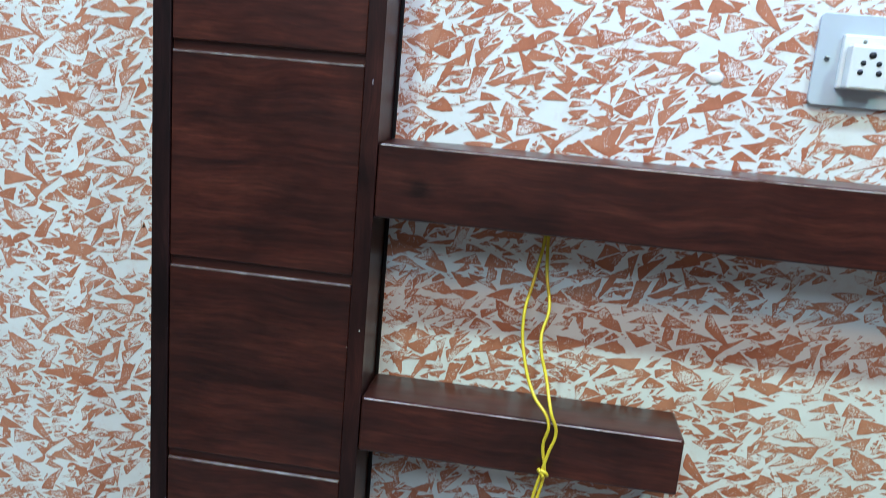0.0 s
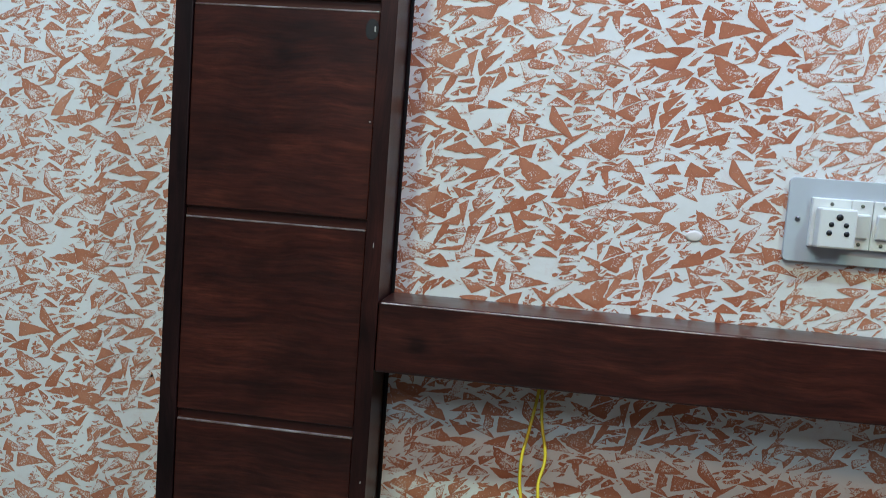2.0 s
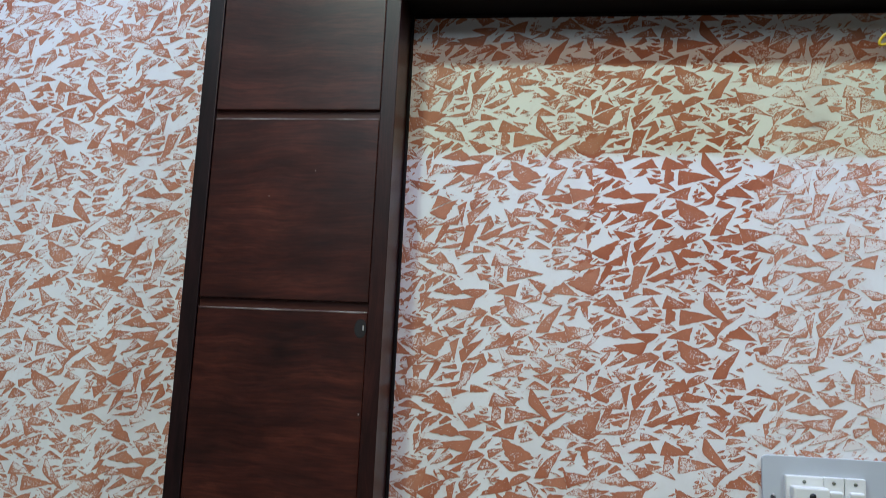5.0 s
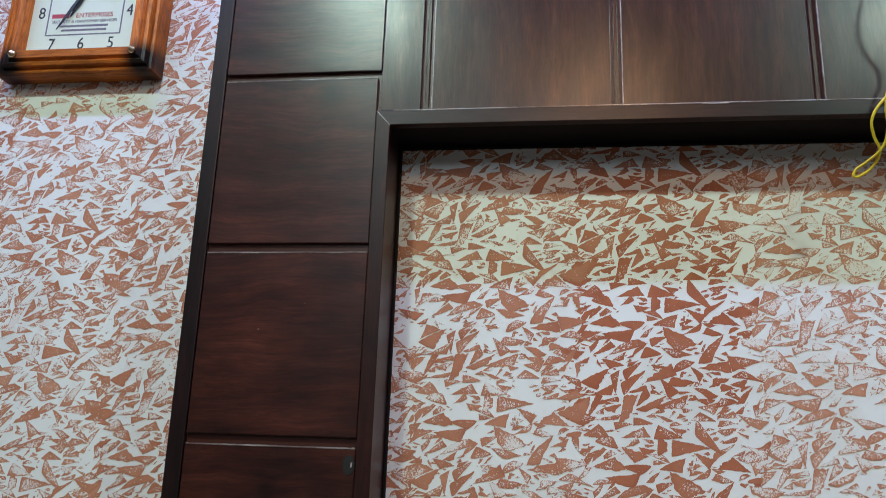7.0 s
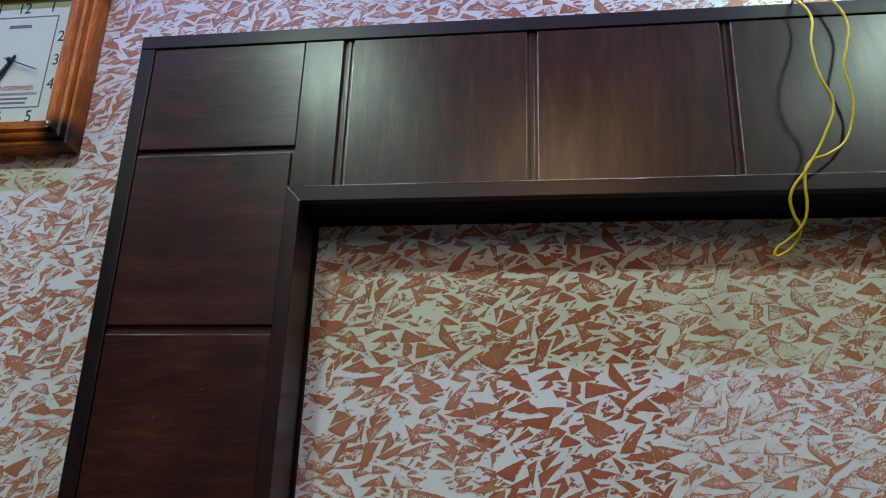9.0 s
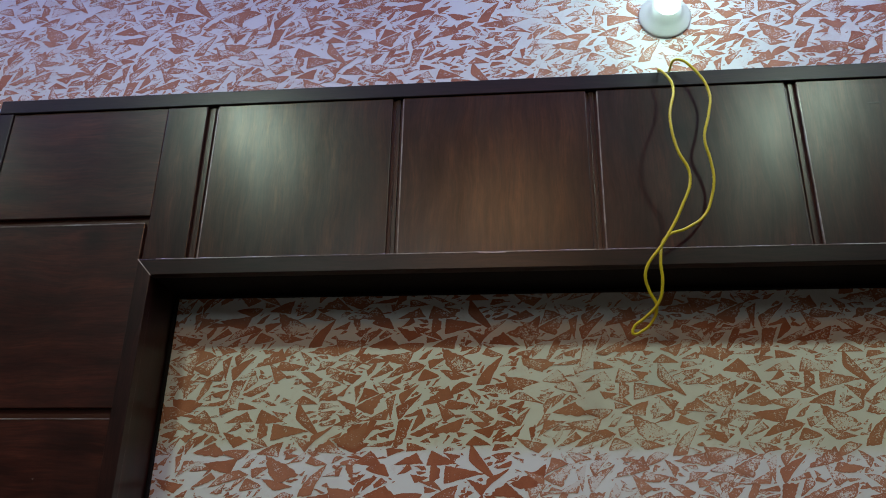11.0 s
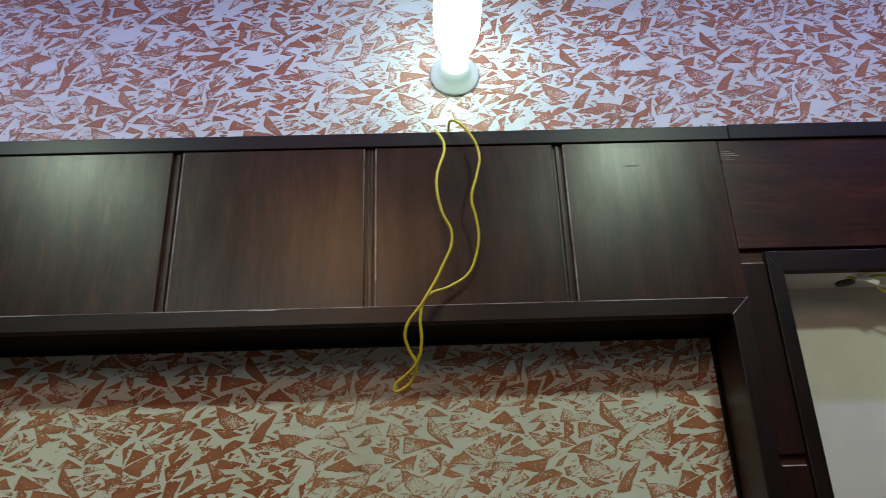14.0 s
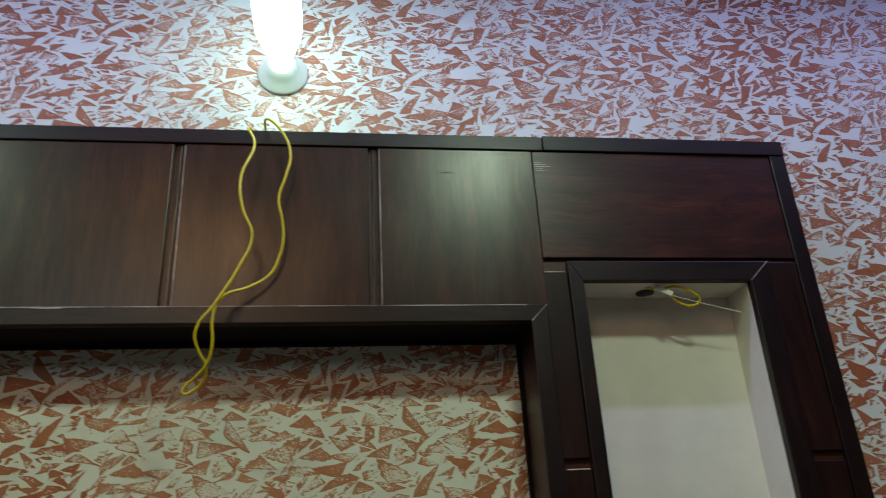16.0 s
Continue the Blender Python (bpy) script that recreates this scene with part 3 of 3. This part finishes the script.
def screw(x, z, y, parent, r=0.0032):
    s = turned("screw", [(0, -0.0022), (r * 0.6, -0.0020), (r, -0.0008), (r, 0.001), (0, 0.001)], STEEL, parent, "", (x, y, z), 16)
    block("slot", -r * 0.85, r * 0.85, -0.0026, -0.0019, -0.0004, 0.0004, BLACK, s, bevel=0).rotation_euler = (0, radians(35), 0)
    return s


screw(-0.089, 0.002, -0.006, board)
screw(0.0415, 0.002, -0.006, board)
sock = block("socket", -0.076, -0.032, -0.013, -0.006, -0.0295, 0.029, WHITE, board, bevel=0.0015)
face = part("socket_face", box_mesh(-0.021, 0.021, -0.012, 0.006, -0.0275, 0.0195, 0.0025), WHITE, sock, "", (0.003, -0.010, -0.0015))
for hx, hz, hr in ((0.0008, 0.0078, 0.0038), (-0.0076, -0.0010, 0.0029), (0.0088, -0.0010, 0.0029), (-0.0092, -0.0110, 0.0031), (0.0102, -0.0110, 0.0031)):
    turned("pin_hole", [(0, -0.0003), (hr, -0.0003), (hr, 0.001), (0, 0.001)], BLACK, sock, "", (0.003 + hx, -0.0222, hz), 20)
for k, sx in enumerate((-0.0195, 0.0055)):
    sw = block("switch", sx - 0.0122, sx + 0.0122, -0.012, -0.006, -0.0295, 0.029, WHITE, board, bevel=0.0012)
    r = part("rocker", box_mesh(-0.0085, 0.0085, -0.004, 0.004, -0.0145, 0.0145, 0.002), WHITE, sw, "", (0, -0.005, -0.001))
    r.rotation_euler = (radians(9), 0, 0)
    for sz in (-0.0225, 0.0225):
        turned("fixing_screw", [(0, -0.0012), (0.002, -0.001), (0.0024, 0.0005), (0, 0.0005)], DARKSTEEL, sw, "", (0, -0.0031, sz), 14)
turned("fixing_screw", [(0, -0.0012), (0.002, -0.001), (0.0024, 0.0005), (0, 0.0005)], DARKSTEEL, sock, "", (0.0, -0.0036, 0.0225), 14)

# ---- wall lamp ----
lamp = thing("wall_lamp", (0.494, WALL, 2.300), "lit white bulb in a round batten holder on the wall", "lamp")
turned("holder_base", [(0, -0.001), (0.037, -0.001), (0.038, -0.004), (0.036, -0.007), (0.029, -0.012), (0.024, -0.019), (0.021, -0.030), (0.0, -0.030)], HOLDER, lamp)
turned("bulb_collar", [(0.0190, -0.029), (0.0165, -0.034), (0.0165, -0.043), (0.0, -0.043)], NECK, lamp, "white bulb neck with painted bloom")
turned("bulb", [(0.0160, -0.0435), (0.0190, -0.055), (0.0240, -0.072), (0.0290, -0.088), (0.0322, -0.105), (0.0330, -0.130), (0.0325, -0.165), (0.0290, -0.192), (0.018, -0.208), (0, -0.213)], BULB, lamp, "glowing white dome")

# ---- wall clock ----
clock = thing("wall_clock", (-0.723, WALL, 2.152), "square wall clock in a moulded brown wooden frame", "clock")
CW, CH, IW, IH = 0.133, 0.156, 0.094, 0.118


def rail(name, side):
    """One mitred side of the moulded frame: a stepped profile swept along it."""
    prof = [(0.0, -0.002), (0.0, -0.018), (0.003, -0.023), (0.007, -0.024), (0.009, -0.020), (0.011, -0.020), (0.014, -0.029), (0.019, -0.031), (0.022, -0.027), (0.024, -0.027), (0.028, -0.033), (0.042, -0.034), (0.044, -0.030), (0.044, -0.012)]
    bm = bmesh.new()
    ends = []
    for s in (-1, 1):
        ring = []
        for d, y in prof:
            d *= (CW - IW) / 0.044
            y -= 0.012 if y < -0.01 else 0.0
            if side in "bt":
                p = (s * (CW - d), y, (CH - d * (CH - IH) / (CW - IW)) * (1 if side == "t" else -1))
            else:
                p = ((CW - d) * (1 if side == "r" else -1), y, s * (CH - d * (CH - IH) / (CW - IW)))
            ring.append(bm.verts.new(p))
        ends.append(ring)
    for i in range(len(prof) - 1):
        bm.faces.new((ends[0][i], ends[1][i], ends[1][i + 1], ends[0][i + 1]))
    for ring in ends:
        bm.faces.new(ring)
    bmesh.ops.recalc_face_normals(bm, faces=bm.faces[:])
    return part(name, bm, CLOCKWOOD if side in "bt" else CLOCKSTILE, clock)


for s in "btlr":
    rail("frame_rail", s)
block("back_board", -0.129, 0.129, -0.024, -0.002, -0.152, 0.152, GROOVE, clock, bevel=0)
dial = block("dial", -IW - 0.001, IW + 0.001, -0.028, -0.0245, -IH - 0.001, IH + 0.001, DIAL, clock, bevel=0)
for x in (-0.073, 0.073):
    for z in (-0.145, 0.145):
        turned("brass_stud", [(0, -0.007), (0.004, -0.006), (0.0062, -0.003), (0.0066, 0.001), (0, 0.001)], BRASS, clock, "", (x * 1.39, -0.046, z * 0.869), 18)
for n in range(1, 13):
    a = math.tau * n / 12
    sx, sz = math.sin(a), math.cos(a)
    k = 1 / max(abs(sx) / 0.0765, abs(sz) / 0.1015)
    lettering("numeral", str(n), 0.029, INK, dial, (max(-0.0765, min(0.0765, sx * k)) * (0.87 if n in (1, 5, 7, 11) else 1.0), -0.0021, sz * k), squeeze=0.85)
for a, b, c, d in ((-0.063, 0.063, 0.084, 0.0862), (-0.063, 0.063, -0.0852, -0.083), (-0.0652, -0.063, -0.0852, 0.0862), (0.063, 0.0652, -0.0852, 0.0862)):
    block("printed_line", a, b, -0.0021, -0.0015, c, d, GREYINK, dial, bevel=0)
block("printed_bar", -0.058, -0.028, -0.0021, -0.0015, -0.0535, -0.0460, REDINK, dial, bevel=0)
lettering("printed_word", "ENTERPRISES", 0.0118, REDINK, dial, (0.016, -0.0021, -0.0498), squeeze=0.95)
lettering("printed_word", "SECURITY & MANPOWER SERVICES", 0.0072, GREYINK, dial, (0.0, -0.0021, -0.0605))
for k, (a, b) in enumerate(((-0.042, 0.042), (-0.038, 0.040))):
    block("printed_bar", a, b, -0.0021, -0.0015, -0.0703 - 0.0075 * k, -0.0668 - 0.0075 * k, GREYINK, dial, bevel=0)
block("printed_bar", -0.020, 0.020, -0.0021, -0.0015, 0.064, 0.070, GREYINK, dial, bevel=0)


def pointer(name, length, wide, degrees, y):
    o = prism(name, [(-wide * 0.5, -0.012), (wide * 0.5, -0.012), (wide, length * 0.5), (0.0006, length), (-0.0006, length), (-wide, length * 0.5)], -0.0006, 0.0006, INK, clock, bevel=0)
    o.location = (0, 0, 0)
    o.data.transform(Matrix.Translation((0, 0, sum((-0.012, -0.012, length * 0.5, length, length, length * 0.5)) / 6)))
    o.matrix_local = Matrix.Translation((0, y, 0)) @ Matrix.Rotation(radians(degrees), 4, "Y")
    return o


pointer("hour_pointer", 0.058, 0.0042, 205, -0.0305)
pointer("minute_pointer", 0.088, 0.0030, 210, -0.0325)
pointer("second_pointer", 0.055, 0.0010, 111, -0.0345)
turned("pivot_cap", [(0, -0.006), (0.004, -0.005), (0.005, 0.0), (0, 0.0)], INK, clock, "", (0, -0.033, 0), 18)

# ---- cables ----
upper = thing("hanging_cable", (0, 0, 0), "doubled yellow electric cable hanging over the top panels", "cable")
wire("strand", [(0.470, 1.19, 2.147), (0.466, 1.14, 2.151), (0.459, 1.105, 2.140), (0.470, 1.092, 2.110), (0.458, 1.068, 2.040), (0.463, 1.068, 2.000), (0.475, 1.072, 1.968), (0.461, 1.073, 1.925), (0.438, 1.076, 1.884), (0.416, 1.083, 1.850), (0.420, 1.092, 1.830), (0.428, 1.100, 1.815), (0.421, 1.114, 1.797), (0.408, 1.119, 1.788)], 0.0018, CABLE, upper)
wire("strand", [(0.476, 1.19, 2.147), (0.478, 1.14, 2.160), (0.484, 1.105, 2.155), (0.503, 1.101, 2.134), (0.516, 1.097, 2.095), (0.511, 1.095, 2.063), (0.503, 1.096, 2.030), (0.508, 1.100, 2.002), (0.510, 1.103, 1.979), (0.506, 1.106, 1.956), (0.495, 1.107, 1.931), (0.472, 1.100, 1.912), (0.442, 1.086, 1.893), (0.434, 1.083, 1.865), (0.435, 1.088, 1.840), (0.430, 1.096, 1.818), (0.414, 1.110, 1.803), (0.403, 1.117, 1.795), (0.402, 1.119, 1.788), (0.408, 1.119, 1.788)], 0.0018, CABLE, upper)
lower = thing("hanging_cable", (0, 0, 0), "knotted yellow electric cable hanging under the long shelf", "cable")
wire("strand", [(0.002, 1.193, 1.014), (0.002, 1.193, 0.998), (-0.006, 1.176, 0.947), (-0.013, 1.159, 0.908), (-0.006, 1.142, 0.856), (0.009, 1.125, 0.821), (0.029, 1.108, 0.797), (0.026, 1.110, 0.766), (0.031, 1.109, 0.735), (0.026, 1.109, 0.698), (0.012, 1.12, 0.62)], 0.0020, CABLE, lower)
wire("strand", [(0.006, 1.193, 1.014), (0.006, 1.193, 0.998), (0.009, 1.176, 0.956), (0.016, 1.159, 0.918), (0.010, 1.142, 0.887), (0.023, 1.125, 0.837), (0.031, 1.106, 0.809), (0.039, 1.107, 0.786), (0.033, 1.106, 0.760), (0.027, 1.106, 0.731), (0.021, 1.108, 0.698), (0.02, 1.12, 0.60)], 0.0020, CABLE, lower)
wire("knot", [(0.026, 1.103, 0.738), (0.033, 1.103, 0.735), (0.033, 1.109, 0.729), (0.026, 1.112, 0.731), (0.025, 1.105, 0.737), (0.030, 1.102, 0.731)], 0.0021, CABLE, lower)
tail = thing("niche_cable", (-0.020, -0.014, -0.0070), "coiled yellow cable with a white plug at the niche ceiling", "cable")
turned("hole_rim", [(0, 0.0005), (0.0125, 0.0005), (0.0125, -0.0008), (0, -0.0008)], BLACK, tail, "dark drilled hole", (1.016, 1.178, ZNI + 0.0070)).rotation_euler = (radians(90), 0, 0)
wire("strand", [(1.008, 1.160, 1.936), (1.022, 1.152, 1.929), (1.046, 1.146, 1.931), (1.069, 1.144, 1.921), (1.078, 1.147, 1.911), (1.068, 1.152, 1.906), (1.053, 1.154, 1.910), (1.040, 1.153, 1.920), (1.030, 1.150, 1.928)], 0.0017, CABLE, tail)
plug = part("plug", box_mesh(-0.013, 0.013, -0.003, 0.003, -0.0036, 0.0036, 0.001), WHITE, tail, "white plastic connector", (1.029, 1.147, 1.925))
plug.rotation_euler = (0, radians(30), radians(-12))
wire("thin_wire", [(1.040, 1.148, 1.919), (1.08, 1.150, 1.909), (1.138, 1.153, 1.896)], 0.0007, WHITE, tail)


# ---- roller print on the wall ----
PW, PH = 0.235, 0.187     # width of the roller and way round it


def shard_outline(rnd, size):
    """A cut-paper shape about its middle: triangle, trapezoid or hook, lying mostly along the wall."""
    kind = rnd.random()
    length = size * rnd.uniform(0.8, 1.2)
    high = length * rnd.uniform(0.20, 0.50)
    if kind < 0.16:
        high *= 0.35
        pts = [(0, 0), (length * 0.6, -high * 0.3), (length, 0), (length * rnd.uniform(0.2, 0.7), high)]
    elif kind < 0.74:
        apex = rnd.uniform(-0.25, 0.95)
        pts = [(0, 0), (length, rnd.uniform(-0.12, 0.12) * length), (apex * length, high)]
    elif kind < 0.88:
        a, b = rnd.uniform(0, 0.45), rnd.uniform(0.5, 0.8)
        pts = [(0, 0), (length, rnd.uniform(-0.1, 0.15) * length), (b * length, high), (a * length, high * rnd.uniform(0.35, 0.9))]
    else:
        pts = [(0, 0), (length * 0.5, -high * 0.15), (length, high * 0.2), (length * 0.72, high * 0.75), (length * 0.42, high * 0.4)]
    turn = rnd.gauss(0.18, 0.36) + (math.pi if rnd.random() < 0.5 else 0)
    if rnd.random() < 0.12:
        turn += rnd.uniform(0.7, 1.5)
    cx, cy = sum(p[0] for p in pts) / len(pts), sum(p[1] for p in pts) / len(pts)
    flip = -1 if rnd.random() < 0.4 else 1
    c, q = math.cos(turn), math.sin(turn)
    pts = [((x - cx) * c - (y - cy) * flip * q, (x - cx) * q + (y - cy) * flip * c) for x, y in pts]
    out = []
    for i in range(len(pts)):
        (ax, ay), (bx, by) = pts[i], pts[(i + 1) % len(pts)]
        ln = math.hypot(bx - ax, by - ay)
        bow = rnd.gauss(-0.010, 0.028) * ln * flip
        rough = 0.0005 if rnd.random() < 0.6 else 0.0014
        steps = max(2, min(13, int(ln / 0.0022)))
        for k in range(steps):
            u = k / steps
            off = bow * 4 * u * (1 - u) + (rnd.uniform(-rough, rough) if k else 0)
            out.append((ax + (bx - ax) * u - (by - ay) / ln * off, ay + (by - ay) * u + (bx - ax) / ln * off))
    if rnd.random() < 0.07:    # cut with a round knife
        for _ in range(2):
            out = [((a[0] + 2 * b[0] + c[0]) / 4, (a[1] + 2 * b[1] + c[1]) / 4) for a, b, c in zip(out[-1:] + out[:-1], out, out[1:] + out[:1])]
    return out


def roller_sleeve(seed):
    """The shapes on one roller: thrown large to small where there is room, wrapping round its edges."""
    rnd = random.Random(seed)
    cell = 0.0006
    nx, ny = round(PW / cell), round(PH / cell)
    full = np.zeros((ny, nx), bool)
    shards = []
    for size, tries in ((0.045, 44), (0.038, 190), (0.029, 600), (0.021, 780), (0.014, 620), (0.009, 460), (0.005, 460)):
        for _ in range(tries):
            o = shard_outline(rnd, size)
            turns = [a[0] * b[1] - a[1] * b[0] for a, b in zip(o, o[1:] + o[:1])]
            if min(turns) < 0 < max(turns):
                continue
            cx, cy = rnd.random() * PW, rnd.random() * PH
            grow = 1.0 + 0.0022 / size * rnd.uniform(0.3, 2.0)
            px = np.array([p[0] * grow for p in o])
            py = np.array([p[1] * grow for p in o])
            gx = np.arange(math.floor(px.min() / cell), math.ceil(px.max() / cell) + 1)
            gy = np.arange(math.floor(py.min() / cell), math.ceil(py.max() / cell) + 1)
            X, Y = np.meshgrid(gx * cell, gy * cell)
            inside = np.zeros(X.shape, bool)
            for k in range(len(px)):
                ax, ay, bx, by = px[k], py[k], px[k - 1], py[k - 1]
                if ay != by:
                    inside ^= ((ay > Y) != (by > Y)) & (X < (bx - ax) * (Y - ay) / (by - ay) + ax)
            ii = (gy[:, None] + round(cy / cell)) % ny
            jj = (gx[None, :] + round(cx / cell)) % nx
            if (full[ii, jj] & inside).sum() <= 0.12 * inside.sum():
                full[ii, jj] |= inside
                shards.append([(cx + x, cy + y) for x, y in o])
    return shards


def roller_print():
    """The sleeve rolled up the wall in passes side by side, each with its own load of paint."""
    rnd = random.Random(5)
    shards = roller_sleeve(3)
    loads = {-4: 0.40, -3: 0.42, -2: 0.42, -1: 0.52, 0: 0.60, 1: 0.30, 2: 0.46, 3: 0.56, 4: 0.55, 5: 0.8}
    verts, faces, ink, rim, edge = [], [], [], [], []
    for k in range(-7, 10):
        x0 = 0.055 + k * PW * 0.955
        lift, lean = rnd.random() * PH, rnd.uniform(-0.003, 0.003)
        load = loads.get(k, 0.5)
        for row in range(-1, 16):
            slip, fade = rnd.uniform(-0.002, 0.002), rnd.uniform(-0.12, 0.12)
            if k == 0:    # rolled twice here
                fade += 0.34 * math.exp(-((lift + (row + 0.5) * PH - 1.62) / 0.24) ** 2)
            for s in shards:
                if rnd.random() < 0.05:
                    continue
                pp = [(x0 + px + slip + lean * (row * PH + pz), lift + row * PH + pz) for px, pz in s]
                if min(q[1] for q in pp) < 0.01 or max(q[1] for q in pp) > C0 - 0.01:
                    continue
                y = WALL - 0.00015 - (k % 2) * 0.0002 - rnd.random() * 0.00015
                base = len(verts)
                n = len(pp)
                mx, mz = sum(q[0] for q in pp) / n, sum(q[1] for q in pp) / n
                verts.append((mx, y, mz))
                verts += [(q[0], y, q[1]) for q in pp]
                # the dab presses hardest along one side and thins out towards the other
                way = 0.7 * math.sin(61.0 * (s[0][0] + 3 * s[0][1])) - math.pi / 2 + (math.pi if math.sin(977.0 * s[1][0]) > 0.5 else 0)
                d = [(q[0] - mx) * math.cos(way) + (q[1] - mz) * math.sin(way) for q in pp]
                lo, hi = min(d), max(d)
                rim += [(0 - lo) / (hi - lo)] + [(v - lo) / (hi - lo) for v in d]
                edge += [0.0] + [1.0] * n
                faces += [(base, base + 1 + i, base + 1 + (i + 1) % n) for i in range(n)]
                ink += [load + fade + rnd.uniform(-0.15, 0.15)] * n
    me = bpy.data.meshes.new("paint_print")
    me.from_pydata(verts, [], faces)
    me.attributes.new("ink", "FLOAT", "FACE").data.foreach_set("value", ink)
    me.attributes.new("rim", "FLOAT", "POINT").data.foreach_set("value", rim)
    me.attributes.new("edge", "FLOAT", "POINT").data.foreach_set("value", edge)
    me.materials.append(PRINT)
    ob = new("paint_print", me)
    ob.parent = wall_north
    ob.matrix_parent_inverse = wall_north.matrix_basis.inverted()
    tagged(ob, "terracotta shard print dabbed on the wall", kind="stuff")


roller_print()
dab = turned("paint_dab", [(0, -0.0009), (0.0055, -0.0008), (0.0088, -0.0002), (0.0088, 0.0001), (0, 0.0001)], CREAM, None, "cream dab of filler on the wall", (0.173, WALL - 0.0005, 1.203), 20)
dab.scale = (1.15, 1, 0.8)
dab.parent = wall_north
dab.matrix_parent_inverse = wall_north.matrix_basis.inverted()
